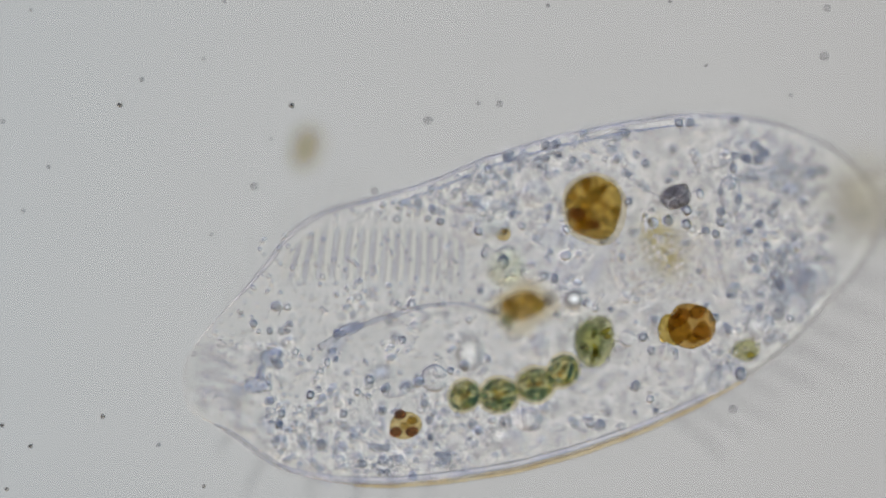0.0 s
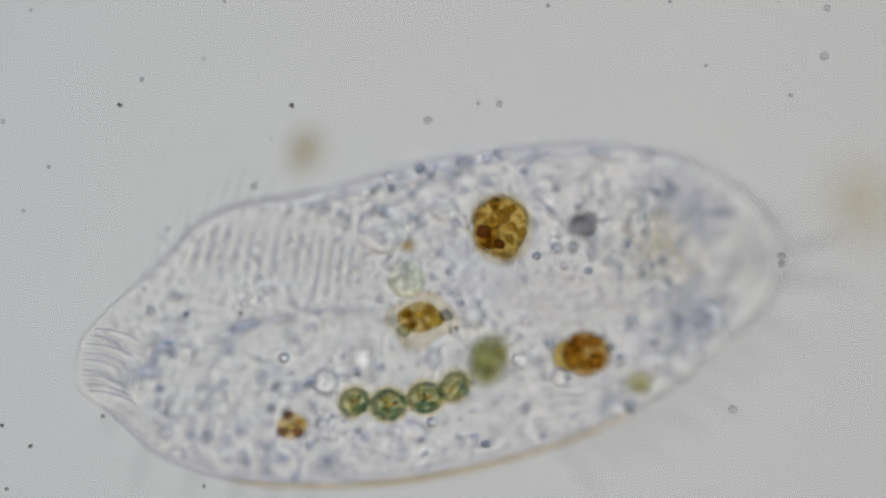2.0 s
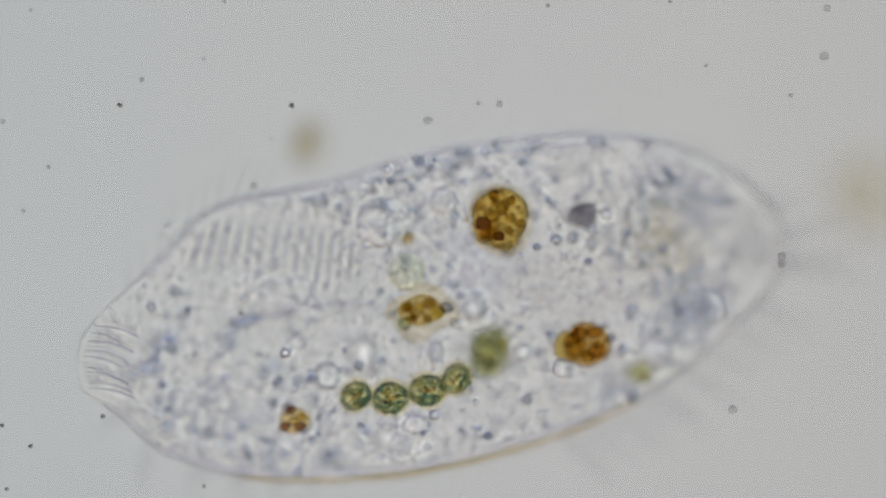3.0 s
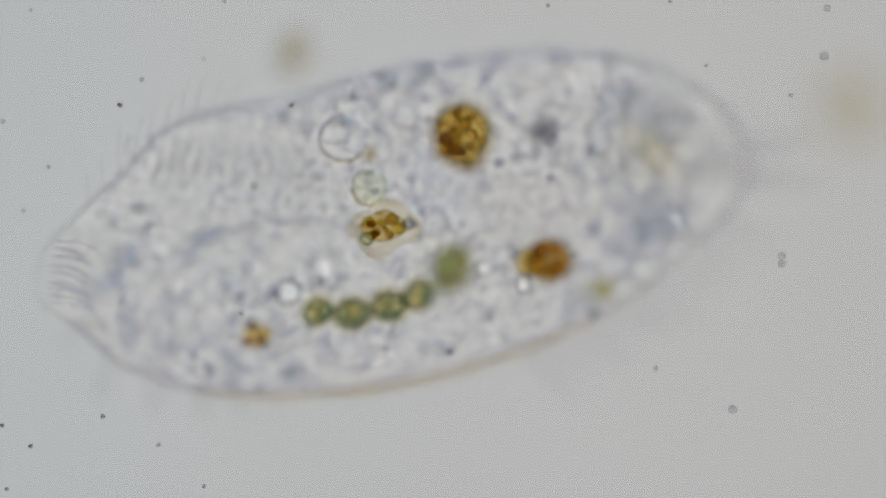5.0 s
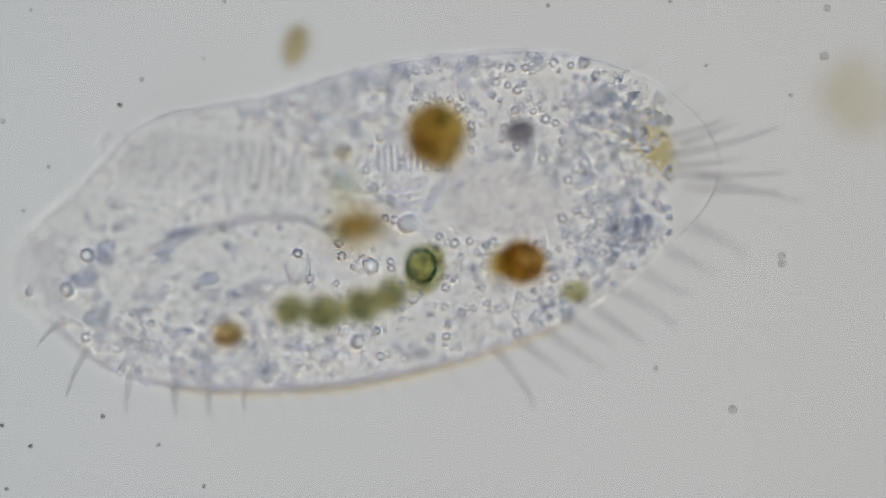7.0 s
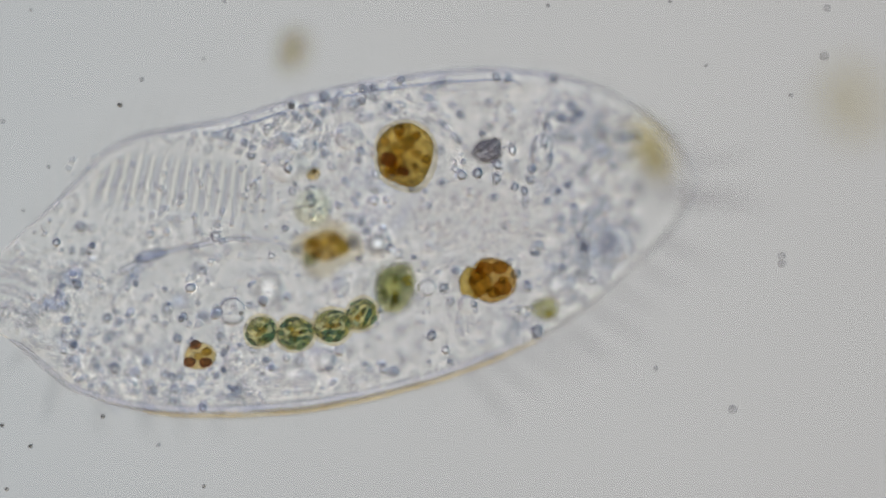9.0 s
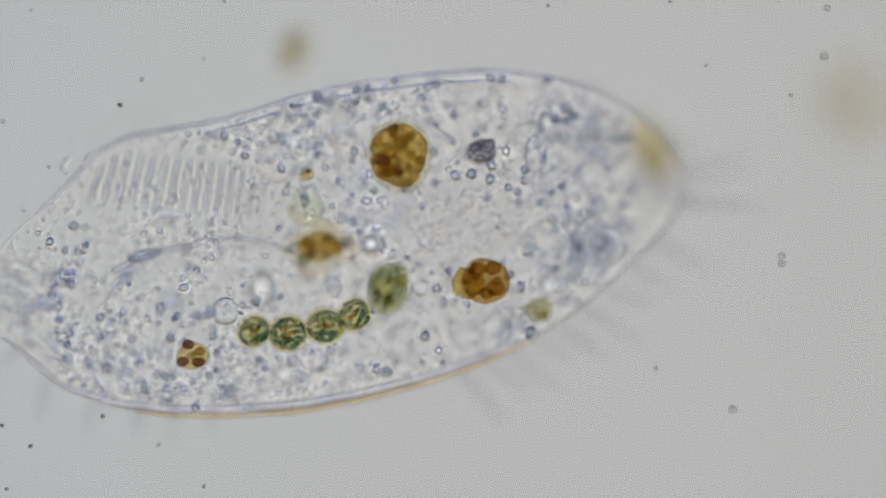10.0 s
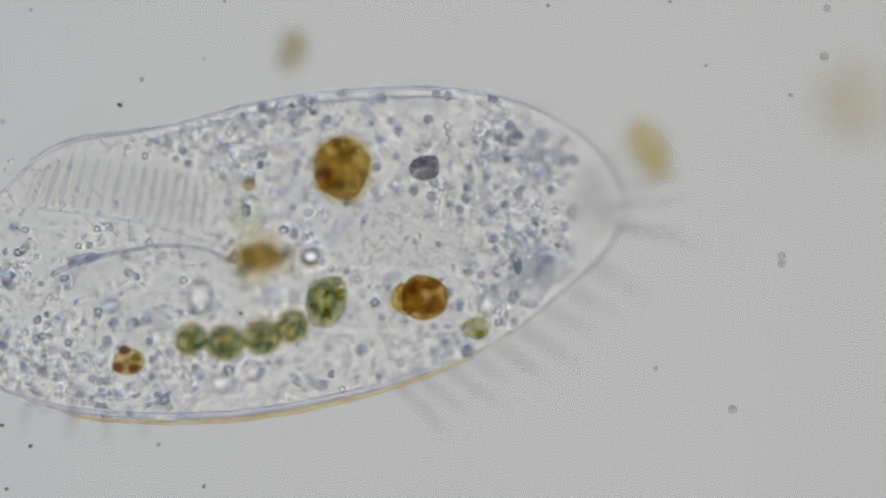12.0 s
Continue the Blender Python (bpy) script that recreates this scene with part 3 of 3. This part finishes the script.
def zone():
    """A place for a granule: crowded under the upper margin, at the rear and at the lower front; sparse elsewhere."""
    while True:
        q = rnd.random()
        if q < 0.13:
            x = rnd.uniform(420, 900)
            y = edges(x)[0] + 14 + abs(rnd.gauss(0, 95))
        elif q < 0.36:
            x, y = rnd.gauss(1110, 75), rnd.gauss(300, 110)
        elif q < 0.47:
            x = rnd.uniform(190, 520)
            y = edges(x)[1] - 18 - abs(rnd.gauss(0, 90))
        else:
            x, y = rnd.uniform(150, 1200), rnd.uniform(130, 660)
        if not 160 < x < 1198 + 20 * math.sin(y / 23) + 12 * math.sin(y / 9):
            continue
        t, b = edges(x)
        if not t + 12 < y < b - 14 or any(math.hypot(x - u, y - v) < w + 3 for u, v, w in BIG):
            continue
        if math.hypot((x - 925) / 125, (y - 347) / 62) < 1 and rnd.random() < 0.8:
            continue
        if 220 < x < 580 and 222 < y < 352:
            continue
        return x, y


def bounds(x):
    """The lowest and highest place for a grain at x."""
    return -0.066 - 0.072 * max(thick(x), deep(x)), -0.083 + 0.075 * thick(x)


for i in range(150):
    x, y = zone()
    low, high = bounds(x)
    granule(x, y, rnd.choice((7, 8, 9, 10, 11.5)), rnd.uniform(max(low, -0.1), high), rnd.random() < 0.7)


def cloud(name, count, low, high, mat, spots, label):
    """Grains too fine to count, as one mesh."""
    bv, bf = bead(9)
    verts, faces = [], []
    for i in range(count):
        x, y, z = spots()
        r = rnd.uniform(low, high) / 1000
        verts.append(bv * r * np.array([rnd.uniform(0.92, 1.12), rnd.uniform(0.92, 1.08), 0.9]) + np.array(L(x, y, z)))
        faces.append(bf + len(bv) * i)
    me = bpy.data.meshes.new(name)
    me.from_pydata(np.concatenate(verts).tolist(), [], np.concatenate(faces).tolist())
    me.materials.append(mat)
    me.polygons.foreach_set("use_smooth", [True] * len(me.polygons))
    ob = new(name, me)
    ob.parent = ciliate
    return tagged(ob, label, kind="stuff")


def upper():
    while True:
        x, y = rnd.uniform(80, 1230), rnd.uniform(100, 680)
        t, b = edges(x)
        if t + 10 < y < b - 12 and x < 1192 + 20 * math.sin(y / 23) + 12 * math.sin(y / 9) and not any(math.hypot(x - u, y - v) < w for u, v, w in BIG):
            if math.hypot((x - 925) / 125, (y - 347) / 62) < 1 and rnd.random() < 0.97:
                continue
            if 220 < x < 560 and 228 < y < 345 and rnd.random() < 0.9:
                continue
            low, high = bounds(x)
            return x, y, rnd.uniform(max(low, -0.1), high)


def crowded():
    x, y = zone()
    return x, y, rnd.uniform(*bounds(x))


HEAPS = ((1142, 195, 42, 26), (1110, 170, 40, 24), (1168, 400, 38, 22), (1140, 425, 36, 18), (1012, 545, 26, 14))


def heaped():
    """Two dense heaps at the rear and a small one below them."""
    u, v, a, b = rnd.choice(HEAPS)
    while True:
        x, y = rnd.gauss(u, a), rnd.gauss(v, b)
        t, low = edges(x)
        if t + 14 < y < low - 14 and x < 1215:
            return x, y, rnd.uniform(-0.125, -0.096)


def raised():
    x, y, z = crowded() if rnd.random() < 0.75 else heaped()
    return x, y, max(z, -0.1) + rnd.uniform(0, 0.01)


cloud("grain_mass", 2700, 2.2, 4.6, M_FINE, upper, "fine pale grains in the cytoplasm")


def ventral():
    x, y = zone() if rnd.random() < 0.3 else upper()[:2]
    while x < 620 and y < 545 + 0.05 * x or math.hypot((x - 850) / 130, (y - 320) / 75) < 1:
        x, y = upper()[:2]
    return x, y, rnd.uniform(-0.145, -0.122)


cloud("ventral_grain_mass", 400, 5, 11, M_VENTRAL, ventral, "clear refractile grains on the underside")


cloud("heaped_grain_mass", 220, 3.6, 6.4, M_VENTRAL, heaped, "small navy grains heaped at the rear")


def lit():
    """Along the upper margin behind the comb, over the lower front, and a few anywhere."""
    while True:
        if rnd.random() < 0.3:
            x, y = upper()[:2]
        elif rnd.random() < 0.45:
            x = rnd.uniform(410, 640)
            y = edges(x)[0] + rnd.uniform(14, 110)
        else:
            x = rnd.uniform(190, 560)
            y = edges(x)[1] - 20 - abs(rnd.gauss(0, 70))
        if not (220 < x < 560 and 228 < y < 345) and not any(math.hypot(x - u, y - v) < w + 4 for u, v, w in BIG):
            return x, y, rnd.uniform(-0.09, -0.045)


def nuclear():
    q, d = rnd.uniform(0, 6.28), rnd.random() ** 0.5
    return 925 + 122 * d * math.cos(q), 347 + 58 * d * math.sin(q), rnd.uniform(-0.085, -0.03)


cloud("chromatin_mass", 420, 2.2, 4.6, M_FINE, nuclear, "fine pale mottling of the nucleus")
cloud("bright_grain_mass", 240, 5.0, 8.5, M_BEAD, lit, "bright refractile grains at mid depth")


def dorsal():
    q = rnd.random()
    x, y = upper()[:2] if q < 0.4 else zone() if q < 0.75 else (rnd.uniform(200, 570), rnd.uniform(235, 350))
    return x, y, bounds(x)[1] - rnd.uniform(0.008, 0.022)


cloud("dorsal_grain_mass", 380, 3.2, 6.2, M_BEAD, dorsal, "bright refractile grains under the upper skin")
cloud("clear_grain_mass", 380, 4.5, 8.5, M_BEAD, crowded, "clear refractile grains")
cloud("blue_grain_mass", 300, 5.0, 9.5, M_DARKGRAN, raised, "blue-grey grains through the whole depth")


# cirri: stiff bundles of cilia on the margin and the tail
def cirrus(x, y, angle, length, width, z, bend=0.05, mat=M_CILIA, name="cirrus"):
    """Its foot is its origin, so that it can swing."""
    pts = []
    for k in range(5):
        q = k / 4
        a = radians(angle) + bend * q * q
        pts.append(Vector((length / 1000 * q * math.cos(a), length / 1000 * q * math.sin(a), -0.012 * q)))
    ob = part(name, tube(arc(pts, 12), [width / 1000 * (0.85 - 0.055 * k - (0.25 if k == 0 else 0.0)) for k in range(13)], 8, 0.6), mat, ciliate)
    ob.location = L(x, y, z)
    return ob


SWINGING = []
for x, y, a, ln, w in ((1212, 268, 8, 198, 10), (1228, 247, 14, 112, 9), (1205, 300, 3, 215, 10), (1236, 322, -2, 170, 10), (1222, 285, 5, 120, 8),
                       (1258, 300, -15, 192, 9), (1216, 232, 20, 92, 8)):
    SWINGING.append(cirrus(x, y, a, ln, w, -0.105))
for x, y, a, ln in ((1115, 130, 28, 60), (1190, 175, 32, 70), (1240, 205, 35, 65), (1265, 225, 25, 60)):
    cirrus(x, y, a, ln, 3.5, -0.11)
for i in range(22):
    x = 1240 - 43 * i
    y = edges(x)[1] - 12
    a = -24 - 2.2 * i + rnd.uniform(-4, 4)
    ob = cirrus(x, y, a, (120 if i < 9 else 70) * rnd.uniform(0.8, 1.15), 12 if i < 9 else 9, -0.145, rnd.uniform(-0.12, 0.12), M_CILIA if i < 9 else M_HAIR)
    if i % 2 == 0:
        SWINGING.append(ob)
for i in range(9):
    x, y = 75 + 3 * (i - 4) ** 2, 400 + 22 * i
    SWINGING.append(cirrus(x + 60, y - 4, 172 - 7 * (i - 3), 85, 5, -0.06, 0.15, M_HAIR, "cilium"))
for i in range(10):
    x = 140 + 26 * i
    SWINGING.append(cirrus(x, edges(x)[0] + 8, 100 - 3.5 * i, rnd.uniform(65, 95), 9, 0.04, -0.1, M_HAIR, "cilium"))
for x, a, ln, w in ((183, -116, 96, 9), (262, -104, 80, 10), (338, -98, 66, 10), (400, -94, 62, 9), (132, -142, 60, 8), (462, -92, 52, 8)):
    SWINGING.append(cirrus(x, edges(x)[1] - 16, a, ln, w, -0.135, 0.1))
for x, y, a, ln in ((150, 452, 174, 120), (172, 500, 168, 100), (196, 566, 186, 90)):
    SWINGING.append(cirrus(x, y, a, ln, 6, -0.14, 0.2, M_HAIR, "frontal_cirrus"))

# ---- debris on the slide ----
def debris(x, y, radii, mat, turn, label, low=-0.23):
    ob = new("debris", mesh_from("debris", lump(radii, (0, 0, 0), 0.25, 18, 4, turn), mat))
    ob.location = flat_chart(x, y, low + radii[2])
    return tagged(ob, label, "debris", "debris on the slide")


D1 = debris(518, 86, (0.022, 0.040, 0.022), M_DEBRIS, -0.25, "small olive-brown speck of debris on the slide")
D2 = debris(1512, 180, (0.062, 0.070, 0.02), M_PALE, 0.3, "large pale yellow flake of debris under the slide", -0.37)
D3 = debris(1150, 262, (0.032, 0.058, 0.022), M_STRAW, 0.5, "yellow-brown oblong debris on the slide")

# ---- dust in the plane of focus, fixed in the optics ----
DUST = ((516, 187, 5.5), (212, 186, 5), (426, 555, 4.5), (182, 737, 5), (54, 790, 4.5), (12, 866, 4.5), (4, 753, 4.5), (361, 861, 4))
FAINT = ((86, 296, 5), (251, 141, 5), (280, 788, 4.5), (1161, 652, 5), (1400, 169, 4.5), (1250, 116, 4), (970, 10, 4.5), (397, 3, 4), (41, 373, 4),
         (374, 415, 4), (480, 246, 4), (55, 18, 4), (361, 104, 4), (1186, 3, 4))
RINGS = ((758, 213, 9), (663, 338, 8), (450, 330, 8), (1459, 100, 9), (1297, 725, 9), (1384, 453, 8), (1384, 467, 8), (884, 184, 7), (846, 184, 5),
         (1464, 14, 8), (5, 215, 5), (344, 627, 6))


def dust(x, y, r, mat, flat, label):
    ob = new("dust_speck", mesh_from("dust_speck", lump((r / 1000, r / 1000 * 0.92, r / 1000 * flat), (x / 90, y / 90, 0), 0.15, 90, 2), mat))
    for v in ob.data.vertices:
        v.co -= Vector((x / 90, y / 90, 0))
    ob.location = flat_chart(x, y, 0.005)
    tagged(ob, label, "dust", "dust in the optics")


for x, y, r in DUST:
    dust(x, y, r, M_DUST, 0.9, "tiny dark sharp dust speck")
for x, y, r in FAINT:
    dust(x, y, r, M_FAINT, 0.8, "tiny faint round dust speck")
for x, y, r in RINGS:
    dust(x, y, r, M_FAINT, 0.3, "soft grey round dust spot")


# ---- what moves ----
FOCUS = ((0, .045), (.1, .045), (.3, .075), (.4, .095), (.5, .115), (.6, .03), (.7, 0), (1, .008), (1.5, 0), (2.5, .005), (3.4, .005), (3.5, .01),
         (3.7, .015), (4.5, -.01), (5.3, -.035), (5.4, .01), (5.5, .05), (6.2, .055), (6.4, .117), (7.2, .117), (7.3, .09), (7.4, .055), (7.7, .045),
         (9.3, .03), (10.5, .035), (10.7, .045), (10.9, .06), (12, .06))
CELL = ((0, .2717, -.1337, -5.0), (.1, .2680, -.1335, -4.8), (.3, .2369, -.1333, -4.0), (.4, .2190, -.1325, -3.4), (.5, .1999, -.1315, -2.9), (.6, .128, -.154, -.8),
        (.7, .116, -.1573, -.5), (1, .1168, -.1527, -.4), (1.5, .0965, -.1622, 0), (2, .087, -.1678, .4), (2.5, .0885, -.1597, .1),
        (3, .0888, -.1533, -.4), (3.3, .0885, -.150, -.5), (3.4, .088, -.143, -.5), (3.5, .0876, -.1117, -.5), (3.6, .085, -.047, -.5), (3.7, .0766, -.002, -.5),
        (4.5, .042, -.002, -.3), (5.3, .008, -.006, -.2), (5.5, 0, 0, 0), (6, -.0128, 0, .5), (6.5, -.0152, 0, .1), (7, -.026, -.0052, .4), (7.2, -.038, -.015, 0),
        (7.5, -.0603, -.0306, -.6), (7.7, -.067, -.033, -.5), (9.3, -.0794, -.0399, -.3), (9.5, -.0794, -.0399, -.3), (10, -.091, -.0401, -.1), (10.5, -.1045, -.0442, 0),
        (11, -.1504, -.0618, .4), (11.5, -.1792, -.0671, 1.4), (12, -.1992, -.0634, 2.0))
STAGE = ((0, .021, -.176), (1, .020, -.177), (1.5, .018, -.179), (2, .020, -.182), (2.5, .021, -.176), (3, .023, -.168), (3.3, .024, -.165), (3.4, .025, -.157),
         (3.5, .025, -.124), (3.6, .022, -.065), (3.7, .017, -.012), (4.5, .006, -.010), (5.3, -.004, -.010), (5.5, 0, 0), (6, .002, 0), (6.5, .003, .005), (7, .003, .005),
         (7.5, -.002, -.003), (9.5, -.002, -.004), (10.5, 0, -.003), (11, -.005, -.006), (11.5, -.005, -.008), (12, -.003, -.005))


def table(rows, t):
    ts = [r[0] for r in rows]
    return [float(np.interp(t, ts, [r[k] for r in rows])) for k in range(1, len(rows[0]))]


def motions():
    times = sorted({r[0] for r in FOCUS} | {r[0] for r in CELL} | {r[0] for r in STAGE})
    rows = []
    for t in times:
        x, y, a = table(CELL, t)
        rows.append((t, pose(x, y, table(FOCUS, t)[0], 0, 0, -a)))
    walk(ciliate, rows)
    for ob in (slide, D1, D2, D3):
        home = ob.location.copy()
        walk(ob, [(t, pose(*(home + Vector((*table(STAGE, t), table(FOCUS, t)[0]))))) for t in times])
    swing = random.Random(3)
    for ob in SWINGING:
        home = ob.location.copy()
        beat, size = swing.uniform(0.35, 0.8), swing.uniform(3, 9)
        n = int(12 / beat)
        walk(ob, [(12 * i / n, pose(*home, 0, 0, size * swing.uniform(-1, 1))) for i in range(n + 1)])


motions()
